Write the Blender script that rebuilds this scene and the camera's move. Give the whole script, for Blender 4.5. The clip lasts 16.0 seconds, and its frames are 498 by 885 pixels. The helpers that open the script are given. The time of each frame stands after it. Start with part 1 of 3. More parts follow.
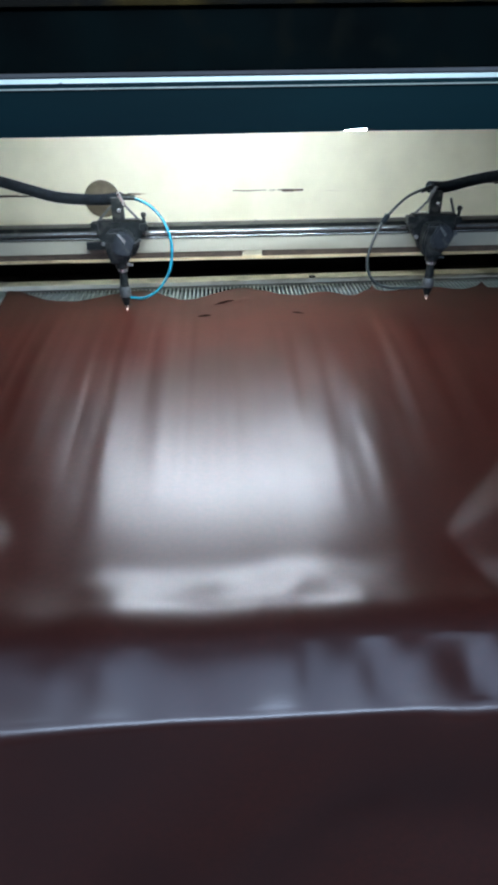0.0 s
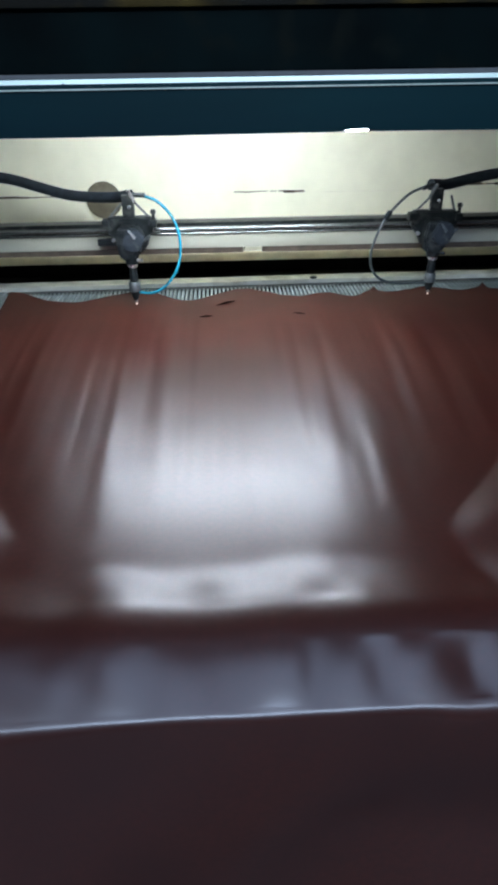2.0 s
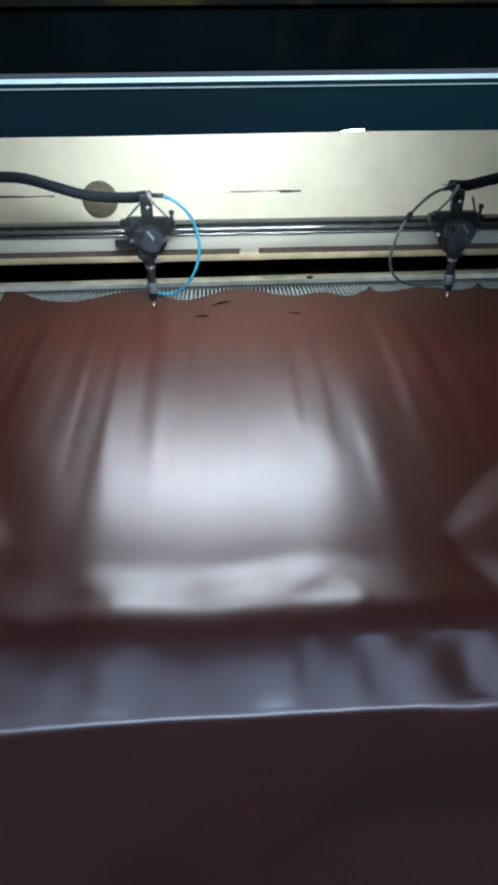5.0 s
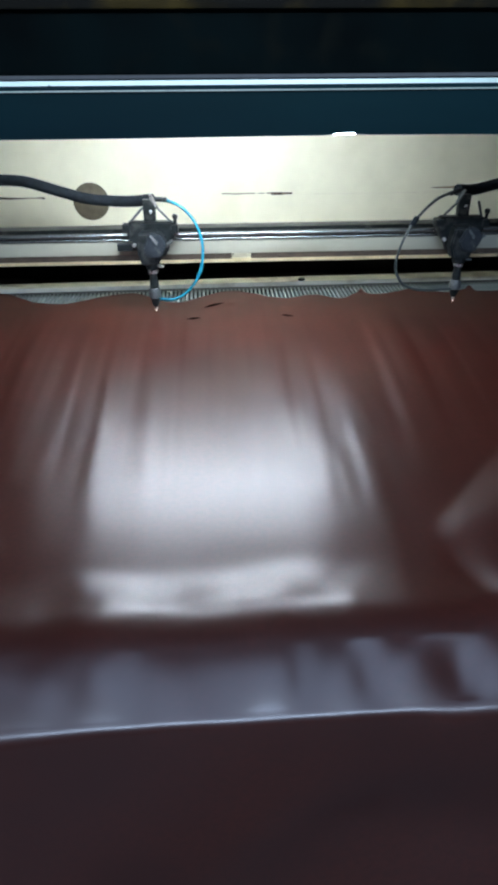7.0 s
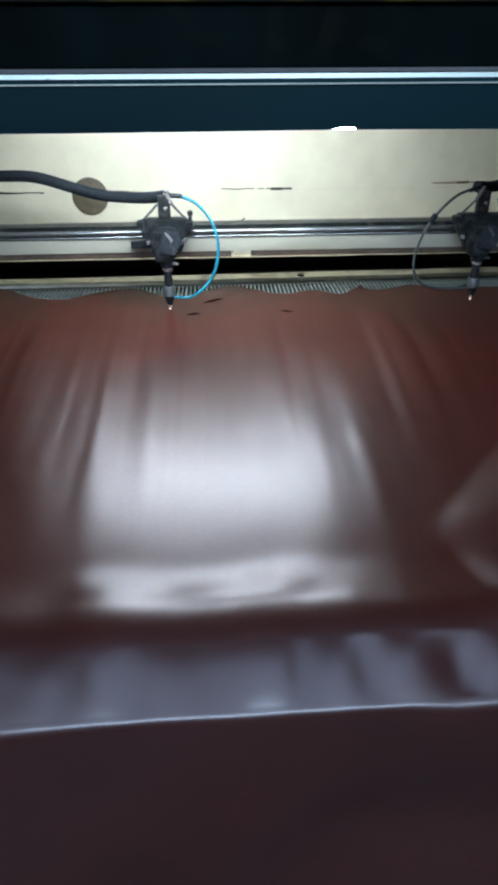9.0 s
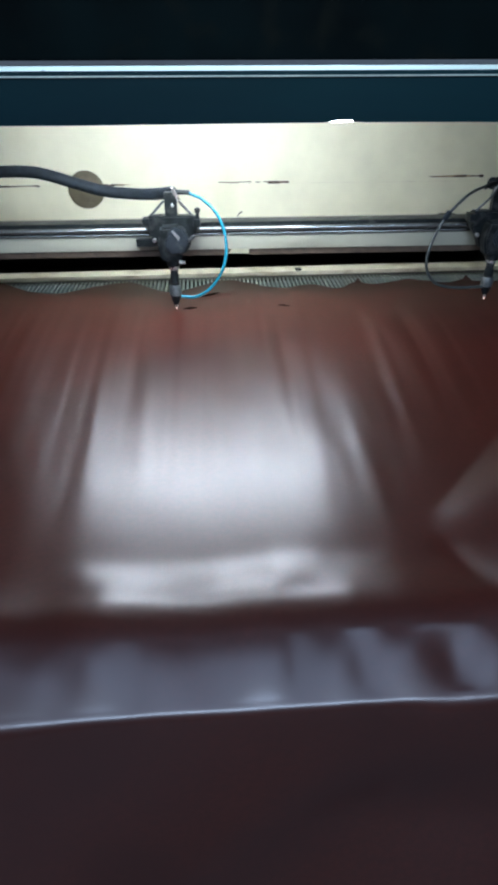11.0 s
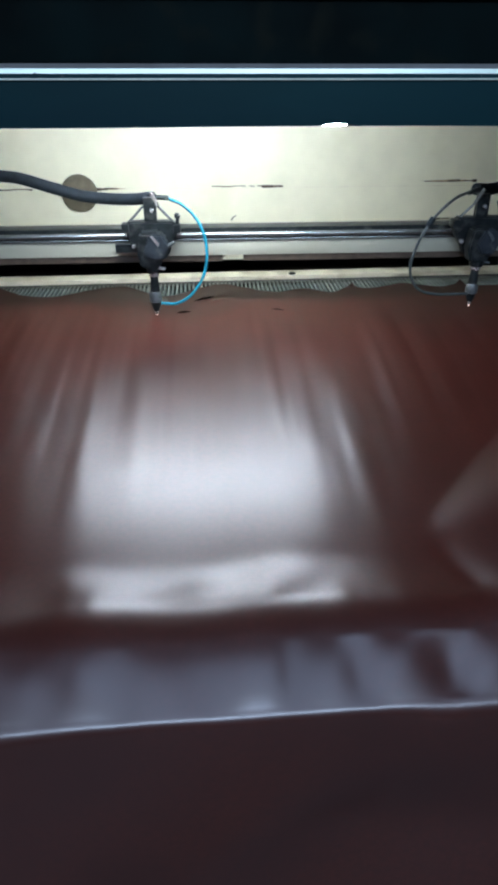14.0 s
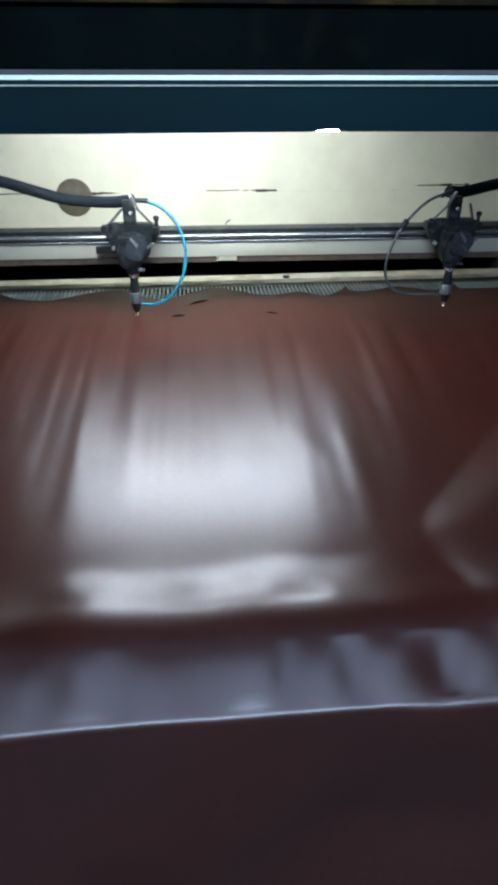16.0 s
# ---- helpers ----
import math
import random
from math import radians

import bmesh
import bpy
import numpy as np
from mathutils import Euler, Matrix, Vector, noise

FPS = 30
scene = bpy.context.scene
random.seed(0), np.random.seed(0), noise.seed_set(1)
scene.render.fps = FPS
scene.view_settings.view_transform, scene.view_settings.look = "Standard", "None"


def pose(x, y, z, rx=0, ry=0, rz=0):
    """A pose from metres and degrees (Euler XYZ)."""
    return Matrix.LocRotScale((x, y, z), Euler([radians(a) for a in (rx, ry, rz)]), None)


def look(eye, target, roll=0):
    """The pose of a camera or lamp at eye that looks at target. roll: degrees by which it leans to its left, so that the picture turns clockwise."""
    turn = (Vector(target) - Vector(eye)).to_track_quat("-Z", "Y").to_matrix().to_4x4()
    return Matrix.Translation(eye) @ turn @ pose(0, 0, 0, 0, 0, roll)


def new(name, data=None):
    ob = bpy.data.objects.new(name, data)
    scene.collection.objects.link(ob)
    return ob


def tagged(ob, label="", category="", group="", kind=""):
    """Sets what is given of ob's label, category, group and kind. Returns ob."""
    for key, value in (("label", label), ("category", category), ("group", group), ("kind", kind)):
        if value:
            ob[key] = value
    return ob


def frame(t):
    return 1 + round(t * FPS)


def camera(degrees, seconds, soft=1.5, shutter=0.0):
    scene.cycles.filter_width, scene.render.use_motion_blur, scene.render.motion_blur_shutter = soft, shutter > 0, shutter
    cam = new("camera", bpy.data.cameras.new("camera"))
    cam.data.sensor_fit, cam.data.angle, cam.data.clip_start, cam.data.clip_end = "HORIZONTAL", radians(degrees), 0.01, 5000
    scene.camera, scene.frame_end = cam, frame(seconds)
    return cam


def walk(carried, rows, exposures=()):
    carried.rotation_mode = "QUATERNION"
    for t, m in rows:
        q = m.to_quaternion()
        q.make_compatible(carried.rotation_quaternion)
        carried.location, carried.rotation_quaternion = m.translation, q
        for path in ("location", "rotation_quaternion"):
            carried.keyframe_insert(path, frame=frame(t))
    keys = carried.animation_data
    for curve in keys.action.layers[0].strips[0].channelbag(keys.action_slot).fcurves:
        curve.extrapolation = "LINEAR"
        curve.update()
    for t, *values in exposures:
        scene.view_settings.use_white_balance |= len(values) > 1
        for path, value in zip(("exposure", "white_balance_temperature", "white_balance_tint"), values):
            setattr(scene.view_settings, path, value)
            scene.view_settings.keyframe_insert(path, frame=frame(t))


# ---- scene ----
# A large flatbed laser cutter, seen from its front: a hide lies on the bed, two
# cutting heads travel on a gantry before the cream rear wall, under a dark hood.
# x to the right, y into the machine, z up; the hide lies at z = 0.9.

# ---------------------------------------------------------------- camera
# seconds, x, y, z, degrees downwards, degrees to the right, roll
PATH = [
    (0, 0.0018, -0.0001, 1.3011, 30.539, 1.821, -0.844),
    (0.5, 0.0019, -0.0030, 1.3015, 30.183, 1.912, -0.815),
    (1, 0.0024, -0.0038, 1.2997, 30.035, 1.733, -0.850),
    (1.5, 0.0011, -0.0036, 1.3008, 30.216, 1.488, -0.899),
    (2, -0.0002, -0.0022, 1.2986, 30.338, 1.768, -0.903),
    (2.5, -0.0004, -0.0017, 1.2995, 30.329, 1.862, -0.851),
    (3, 0.0017, -0.0016, 1.3019, 30.404, 1.842, -0.797),
    (3.5, 0.0007, -0.0021, 1.3007, 30.242, 1.928, -0.774),
    (4, 0.0007, -0.0018, 1.2976, 30.445, 1.939, -0.747),
    (6.5, 0.0017, -0.0021, 1.3010, 30.187, 2.736, -0.500),
    (7, 0.0014, -0.0005, 1.3015, 30.315, 2.921, -0.429),
    (7.5, 0.0016, 0.0009, 1.2995, 30.265, 2.883, -0.415),
    (8, 0.0016, 0.0015, 1.2999, 30.519, 2.919, -0.385),
    (8.5, 0.0023, 0.0014, 1.2982, 30.678, 2.935, -0.368),
    (9, 0.0013, 0.0002, 1.3001, 30.644, 3.008, -0.314),
    (11.5, 0.0028, 0.0019, 1.2988, 31.174, 3.295, -0.191),
    (12, 0.0037, 0.0021, 1.2992, 31.140, 3.326, -0.161),
    (12.5, 0.0030, 0.0018, 1.2985, 30.824, 3.639, -0.101),
    (13, 0.0042, 0.0042, 1.2965, 30.419, 3.622, -0.067),
    (13.5, 0.0038, 0.0047, 1.2994, 30.678, 3.801, 0.016),
    (14, 0.0035, 0.0062, 1.2956, 30.703, 3.850, 0.034),
    (14.5, 0.0029, 0.0055, 1.2980, 30.941, 3.946, 0.064),
    (15, 0.0028, 0.0063, 1.2962, 30.752, 4.039, 0.059),
    (15.5, 0.0041, 0.0048, 1.2969, 30.858, 4.391, 0.096),
    (16, 0.0048, 0.0007, 1.2991, 30.475, 4.304, 0.082),
]


def aim(x, y, z, down, right, roll):
    p, w = radians(down), radians(right)
    way = Vector((math.sin(w) * math.cos(p), math.cos(w) * math.cos(p), -math.sin(p)))
    return look((x, y, z), Vector((x, y, z)) + way, roll)


cam = camera(43, 16.0, soft=3.8)
walk(cam, [(t, aim(*r)) for t, *r in PATH], exposures=[(0.0, 0.0), (16.0, 0.0)])

# ---------------------------------------------------------------- light
world = bpy.data.worlds.new("world")
scene.world = world
world.use_nodes = True
back = world.node_tree.nodes["Background"]
back.inputs[0].default_value = (0.45, 0.6, 0.9, 1)
back.inputs[1].default_value = 0.04
TUBE_POWER = 88.0
CEILING_POWER = 11.0
REAR_POWER = 72.0


def area_lamp(name, m, sx, sy, watts, colour):
    data = bpy.data.lights.new(name, "AREA")
    data.shape, data.size, data.size_y, data.energy, data.color = "RECTANGLE", sx, sy, watts, colour
    ob = new(name, data)
    ob.matrix_world = m
    return ob


# daylight-white batten under the room's ceiling, behind and above the machine's front
area_lamp("ceiling_batten_light", look((0.10, -0.35, 2.72), (0.10, -0.30, 0.0)), 1.7, 0.8, CEILING_POWER, (0.49, 0.66, 1.0))
# a second batten further back in the room
area_lamp("ceiling_batten_light", look((0.1, -1.75, 2.85), (0.1, 0.2, 0.8)), 2.4, 0.14, REAR_POWER, (0.55, 0.72, 1.0))


# ---------------------------------------------------------------- materials
def material(name, colour, rough=0.5, metal=0.0, grain=40.0, vary=0.25, bump=0.1, bump_size=300.0,
             stain=None, stain_size=4.0, stain_at=(0.5, 0.62), spec=0.5, rough_vary=0.08, stretch=(1, 1, 1)):
    """A principled surface with fine grain, broad stains and fine relief, in metres of its own space."""
    m = bpy.data.materials.new(name)
    m.use_nodes = True
    nt = m.node_tree
    b = nt.nodes["Principled BSDF"]
    b.inputs["Metallic"].default_value = metal
    b.inputs["Specular IOR Level"].default_value = spec
    co = nt.nodes.new("ShaderNodeTexCoord")
    mp = nt.nodes.new("ShaderNodeMapping")
    mp.inputs["Scale"].default_value = stretch
    nt.links.new(co.outputs["Object"], mp.inputs[0])

    def noisy(scale, detail=4.0):
        n = nt.nodes.new("ShaderNodeTexNoise")
        n.inputs["Scale"].default_value, n.inputs["Detail"].default_value = scale, detail
        nt.links.new(mp.outputs[0], n.inputs["Vector"])
        return n

    def ramp(src, lo, hi, c0, c1):
        r = nt.nodes.new("ShaderNodeValToRGB")
        r.color_ramp.elements[0].position, r.color_ramp.elements[1].position = lo, hi
        r.color_ramp.elements[0].color, r.color_ramp.elements[1].color = (*c0, 1), (*c1, 1)
        nt.links.new(src, r.inputs[0])
        return r

    n1 = noisy(grain)
    dark = [c * (1 - vary) for c in colour]
    light = [min(1, c * (1 + vary)) for c in colour]
    base = ramp(n1.outputs["Fac"], 0.3, 0.7, dark, light).outputs[0]
    if stain:
        n2 = noisy(stain_size, 6.0)
        mask = ramp(n2.outputs["Fac"], *stain_at, (0, 0, 0), (1, 1, 1))
        mix = nt.nodes.new("ShaderNodeMix")
        mix.data_type = "RGBA"
        nt.links.new(mask.outputs[0], mix.inputs["Factor"])
        nt.links.new(base, mix.inputs["A"])
        mix.inputs["B"].default_value = (*stain, 1)
        base = mix.outputs["Result"]
    nt.links.new(base, b.inputs["Base Color"])
    n3 = noisy(grain * 0.3)
    rr = nt.nodes.new("ShaderNodeMapRange")
    rr.inputs["To Min"].default_value, rr.inputs["To Max"].default_value = max(0.02, rough - rough_vary), rough + rough_vary
    nt.links.new(n3.outputs["Fac"], rr.inputs["Value"])
    nt.links.new(rr.outputs[0], b.inputs["Roughness"])
    if bump:
        n4 = noisy(bump_size, 3.0)
        bp = nt.nodes.new("ShaderNodeBump")
        bp.inputs["Strength"].default_value, bp.inputs["Distance"].default_value = bump, 0.002
        nt.links.new(n4.outputs["Fac"], bp.inputs["Height"])
        nt.links.new(bp.outputs[0], b.inputs["Normal"])
    return m


def even_gloss(m, amount, rough):
    """A waxed finish: a thin gloss of one strength over the surface's own diffuse colour."""
    nt = m.node_tree
    b, out = nt.nodes["Principled BSDF"], nt.nodes["Material Output"]
    gloss = nt.nodes.new("ShaderNodeBsdfGlossy")
    gloss.inputs["Roughness"].default_value = rough
    if b.inputs["Normal"].is_linked:
        nt.links.new(b.inputs["Normal"].links[0].from_socket, gloss.inputs["Normal"])
    mix = nt.nodes.new("ShaderNodeMixShader")
    mix.inputs[0].default_value = amount
    under = out.inputs["Surface"].links[0].from_socket
    nt.links.new(under, mix.inputs[1])
    nt.links.new(gloss.outputs[0], mix.inputs[2])
    nt.links.new(mix.outputs[0], out.inputs["Surface"])


def glow(name, colour, strength):
    m = bpy.data.materials.new(name)
    m.use_nodes = True
    b = m.node_tree.nodes["Principled BSDF"]
    b.inputs["Base Color"].default_value = (0.9, 0.9, 0.9, 1)
    b.inputs["Emission Color"].default_value = (*colour, 1)
    b.inputs["Emission Strength"].default_value = strength
    return m


LEATHER = material("oxblood_leather", (0.047, 0.0090, 0.0053), 0.300, grain=160, vary=0.18, bump=0.03, bump_size=700,
                   stain=(0.032, 0.0056, 0.0034), stain_size=5, stain_at=(0.45, 0.7), spec=0.0, rough_vary=0.02)
even_gloss(LEATHER, 0.013, 0.47)
even_gloss(LEATHER, 0.076, 0.30)
SLIT = material("slit_dark", (0.008, 0.004, 0.003), 0.9, grain=200, spec=0.0)
BOUNCE_PALE = material("pale_paint", (0.44, 0.45, 0.43), 0.5, grain=18, vary=0.06, bump=0.04, bump_size=160)
CREAM = material("cream_paint", (0.80, 0.79, 0.60), 0.5, grain=18, vary=0.05, bump=0.04, bump_size=160,
                 stain=(0.68, 0.66, 0.46), stain_size=5, stain_at=(0.55, 0.8))
CREAM_WORN = material("worn_cream_paint", (0.72, 0.68, 0.54), 0.5, grain=30, vary=0.10, bump=0.08, bump_size=200,
                      stain=(0.40, 0.35, 0.24), stain_size=14, stain_at=(0.52, 0.72))
OLIVE = material("worn_olive_paint", (0.74, 0.66, 0.44), 0.5, grain=30, vary=0.12, bump=0.08, bump_size=200,
                 stain=(0.56, 0.48, 0.29), stain_size=14, stain_at=(0.5, 0.72))
TAB_PAINT = material("worn_tab_paint", (0.36, 0.34, 0.24), 0.55, grain=40, vary=0.15, bump=0.08, bump_size=200)
# Dull grey-brown of its own, darkened further for the beam's shadow.
SHADED_SHEET = material("shaded_grey_sheet", (0.075, 0.074, 0.066), 0.6, grain=40, vary=0.2, bump=0.08, bump_size=200,
                stain=(0.10, 0.09, 0.07), stain_size=12, stain_at=(0.5, 0.7))
BEAM_PAINT = material("beam_grey_paint", (0.30, 0.30, 0.24), 0.42, grain=20, vary=0.06, bump=0.04, bump_size=200,
                      stain=(0.16, 0.15, 0.11), stain_size=9, stain_at=(0.55, 0.8), stretch=(0.3, 1, 1))
BROWN = material("dark_brown_steel", (0.060, 0.042, 0.028), 0.6, grain=50, vary=0.35, bump=0.15)
TEAL = material("dark_teal_paint", (0.0025, 0.027, 0.031), 0.42, grain=8, vary=0.25, bump=0.04, bump_size=120,
                stain=(0.003, 0.018, 0.026), stain_size=3, stain_at=(0.45, 0.7), spec=0.2, stretch=(0.2, 1, 1))
LID_BLACK = material("smoky_black_lid", (0.0015, 0.0055, 0.0055), 0.6, grain=7, vary=0.5, bump=0.05, bump_size=60,
                     stain=(0.008, 0.010, 0.007), stain_size=13, stain_at=(0.52, 0.70), spec=0.05)
OCHRE = material("ochre_brown_paint", (0.060, 0.040, 0.010), 0.6, grain=14, vary=0.6, bump=0.1,
                 stain=(0.012, 0.011, 0.008), stain_size=11, stain_at=(0.4, 0.6), spec=0.1)
ALU = material("aluminium", (0.80, 0.96, 0.80), 0.38, 0.5, grain=60, vary=0.1, bump=0.04, stretch=(0.1, 1, 1))
CHROME = material("polished_steel", (0.24, 0.25, 0.24), 0.20, 0.85, grain=40, vary=0.12, bump=0.02, stretch=(0.1, 1, 1))
STEEL_DARK = material("blackened_steel", (0.013, 0.017, 0.018), 0.45, 0.4, grain=90, vary=0.4, bump=0.12,
                      stain=(0.075, 0.078, 0.072), stain_size=45, stain_at=(0.54, 0.72), spec=0.35)
STEEL_GREY = material("grey_steel", (0.12, 0.13, 0.13), 0.42, 0.6, grain=120, vary=0.3, bump=0.1)
SILVER = material("bright_steel", (0.75, 0.75, 0.73), 0.28, 0.9, grain=120, vary=0.15, bump=0.05)
RUBBER = material("black_rubber_hose", (0.010, 0.015, 0.020), 0.75, grain=120, vary=0.3, bump=0.2, bump_size=260, spec=0.2)
SLATE = material("slate_black_housing", (0.020, 0.026, 0.032), 0.55, 0.1, grain=90, vary=0.3, bump=0.1,
                 stain=(0.07, 0.07, 0.065), stain_size=60, stain_at=(0.60, 0.74), spec=0.3)
BLUE_TUBE = material("blue_air_tube", (0.012, 0.17, 0.235), 0.25, grain=60, vary=0.1, bump=0.0)
GREY_TUBE = material("dark_air_tube", (0.035, 0.045, 0.045), 0.3, grain=60, vary=0.2, bump=0.0)
SLAT = material("bed_aluminium", (0.25, 0.30, 0.30), 0.45, 0.25, grain=90, vary=0.3, bump=0.1,
                stain=(0.09, 0.10, 0.10), stain_size=30, stain_at=(0.5, 0.7))
# Black of pan and nick; also stands in for shade behind the wall's gap.
BLACK = material("flat_black", (0.010, 0.010, 0.011), 0.7, grain=40, vary=0.4, bump=0.1)
PLUG = material("olive_plug", (0.12, 0.105, 0.068), 0.7, grain=60, vary=0.25, bump=0.15,
                stain=(0.11, 0.09, 0.06), stain_size=30, stain_at=(0.5, 0.7))
SOOT = material("soot_streak", (0.06, 0.045, 0.03), 0.8, grain=150, vary=0.6, bump=0.2)
RUST = material("rust_smear", (0.46, 0.38, 0.22), 0.7, grain=120, vary=0.3, bump=0.05,
                stain=(0.20, 0.13, 0.06), stain_size=60, stain_at=(0.5, 0.68))
CONCRETE = material("concrete", (0.30, 0.30, 0.30), 0.8, grain=12, vary=0.2, bump=0.2, bump_size=60,
                    stain=(0.12, 0.11, 0.10), stain_size=1.5, stain_at=(0.45, 0.7))
PLASTER = material("grey_plaster", (0.55, 0.56, 0.56), 0.8, grain=10, vary=0.1, bump=0.1, bump_size=50,
                   stain=(0.42, 0.42, 0.41), stain_size=1.2, stain_at=(0.5, 0.75))
TUBE_GLOW = glow("lit_tube", (0.80, 0.88, 1.0), TUBE_POWER)
SPARK_GLOW = glow("cutting_spark", (1.0, 0.72, 0.60), 2.0)


# ---------------------------------------------------------------- builders
def box(bm, x0, x1, y0, y1, z0, z1, bevel=0.0):
    made = bmesh.ops.create_cube(bm, size=1.0)["verts"]
    for v in made:
        v.co = Vector(((x0 + x1) / 2 + v.co.x * (x1 - x0), (y0 + y1) / 2 + v.co.y * (y1 - y0), (z0 + z1) / 2 + v.co.z * (z1 - z0)))
    if bevel:
        edges = {e for v in made for e in v.link_edges}
        bmesh.ops.bevel(bm, geom=list(edges), offset=bevel, segments=2, affect="EDGES", profile=0.7)
    return bm


def boxed(*a, bevel=0.0):
    return box(bmesh.new(), *a, bevel=bevel)


def lathe(bm, rings, seg=20, m=None):
    """A turned solid: rings of (radius, height), closed at both ends."""
    loops = []
    for r, z in rings:
        loops.append([bm.verts.new((r * math.cos(2 * math.pi * k / seg), r * math.sin(2 * math.pi * k / seg), z)) for k in range(seg)])
    for a, b in zip(loops, loops[1:]):
        for k in range(seg):
            bm.faces.new((a[k], a[(k + 1) % seg], b[(k + 1) % seg], b[k]))
    bm.faces.new(loops[0][::-1])
    bm.faces.new(loops[-1])
    if m is not None:
        bmesh.ops.transform(bm, matrix=m, verts=[v for lo in loops for v in lo])
    return bm


def rod(a, b, r, seg=14, bm=None):
    a, b = Vector(a), Vector(b)
    m = Matrix.Translation(a) @ (b - a).to_track_quat("Z", "Y").to_matrix().to_4x4()
    return lathe(bm or bmesh.new(), [(r * 0.85, 0), (r, r * 0.15), (r, (b - a).length - r * 0.15), (r * 0.85, (b - a).length)], seg, m)


def smooth_line(points, steps=10):
    """A soft line through the given points."""
    p = [Vector(q) for q in points]
    p = [2 * p[0] - p[1]] + p + [2 * p[-1] - p[-2]]
    out = []
    for a, b, c, d in zip(p, p[1:], p[2:], p[3:]):
        for k in range(steps):
            u = k / steps
            out.append(0.5 * (2 * b + (c - a) * u + (2 * a - 5 * b + 4 * c - d) * u * u + (3 * b - a - 3 * c + d) * u ** 3))
    return out + [p[-2]]


def pipe(points, r, seg=10, ribs=0.0, steps=10):
    """A bent tube through the points; ribs: depth of its corrugation."""
    bm = bmesh.new()
    line = smooth_line(points, steps)
    loops, side = [], Vector((0, 1, 0.01))
    for i, p in enumerate(line):
        way = (line[min(i + 1, len(line) - 1)] - line[max(i - 1, 0)]).normalized()
        u = (side - way * side.dot(way)).normalized()
        w = way.cross(u)
        side = u
        rr = r - (ribs if i % 2 else 0.0)
        loops.append([bm.verts.new(p + rr * (math.cos(2 * math.pi * k / seg) * u + math.sin(2 * math.pi * k / seg) * w)) for k in range(seg)])
    for a, b in zip(loops, loops[1:]):
        for k in range(seg):
            bm.faces.new((a[k], a[(k + 1) % seg], b[(k + 1) % seg], b[k]))
    bm.faces.new(loops[0][::-1])
    bm.faces.new(loops[-1])
    return bm


def prism(outline, y0, y1, bevel=0.0):
    """A plate with the outline (x, z), from y0 to y1."""
    bm = bmesh.new()
    f = bm.faces.new([bm.verts.new((x, y0, z)) for x, z in outline])
    ext = bmesh.ops.extrude_face_region(bm, geom=[f])["geom"]
    for v in ext:
        if isinstance(v, bmesh.types.BMVert):
            v.co.y = y1
    bmesh.ops.recalc_face_normals(bm, faces=bm.faces)
    if bevel:
        bmesh.ops.bevel(bm, geom=list(bm.edges), offset=bevel, segments=2, affect="EDGES")
    return bm


def prism_x(outline, x0, x1):
    """A bar along x with the section (y, z)."""
    bm = bmesh.new()
    a = [bm.verts.new((x0, y, z)) for y, z in outline]
    b = [bm.verts.new((x1, y, z)) for y, z in outline]
    n = len(outline)
    for k in range(n):
        bm.faces.new((a[k], a[(k + 1) % n], b[(k + 1) % n], b[k]))
    bm.faces.new(a[::-1])
    bm.faces.new(b)
    return bm


def mesh_of(name, bm, mat, smooth=True):
    bmesh.ops.recalc_face_normals(bm, faces=bm.faces)
    me = bpy.data.meshes.new(name)
    bm.to_mesh(me)
    bm.free()
    me.materials.append(mat)
    if smooth:
        me.polygons.foreach_set("use_smooth", [True] * len(me.polygons))
        me.set_sharp_from_angle(angle=radians(40))
    return me


def part(name, bm, mat, parent, label="", smooth=True):
    ob = new(name, mesh_of(name, bm, mat, smooth))
    ob.parent = parent
    return tagged(ob, label)


def thing(name, label, category, x=0, y=0, z=0, group="", kind=""):
    ob = new(name)
    ob.location = (x, y, z)
    return tagged(ob, label, category, group, kind)


def solid(name, bm, mat, label, category, group="", kind="", smooth=True):
    return tagged(new(name, mesh_of(name, bm, mat, smooth)), label, category, group, kind)


# ---------------------------------------------------------------- room
solid("floor", boxed(-4, 4, -3, 4, -0.1, 0.0), CONCRETE, "worn grey concrete workshop floor", "floor", kind="structure")
solid("wall_south", boxed(-4, 4, -3.12, -3.0, 0, 3.0), PLASTER, "plain grey plastered workshop wall", "wall", kind="structure")
solid("wall_north", boxed(-4, 4, 4.0, 4.12, 0, 3.0), PLASTER, "plain grey plastered workshop wall", "wall", kind="structure")
solid("wall_west", boxed(-4.12, -4.0, -3.12, 4.12, 0, 3.0), PLASTER, "plain grey plastered workshop wall", "wall", kind="structure")
solid("wall_east", boxed(4.0, 4.12, -3.12, 4.12, 0, 3.0), PLASTER, "plain grey plastered workshop wall", "wall", kind="structure")
solid("ceiling", boxed(-4.12, 4.12, -3.12, 4.12, 3.0, 3.1), PLASTER, "plain grey workshop ceiling", "ceiling", kind="structure")

# ---------------------------------------------------------------- machine
XL, XR = -0.64, 0.72          # inner faces of the machine's side walls
WALL = 1.475                  # front face of the cream rear wall
machine = thing("laser_cutter", "large flatbed laser cutter with cream inside and dark teal hood", "machine", 0, 0.9, 0)


def in_machine(name, bm, mat, label="", smooth=True, parent=None):
    bmesh.ops.translate(bm, vec=(0, -0.9, 0), verts=bm.verts)
    return part(name, bm, mat, parent or machine, label, smooth)


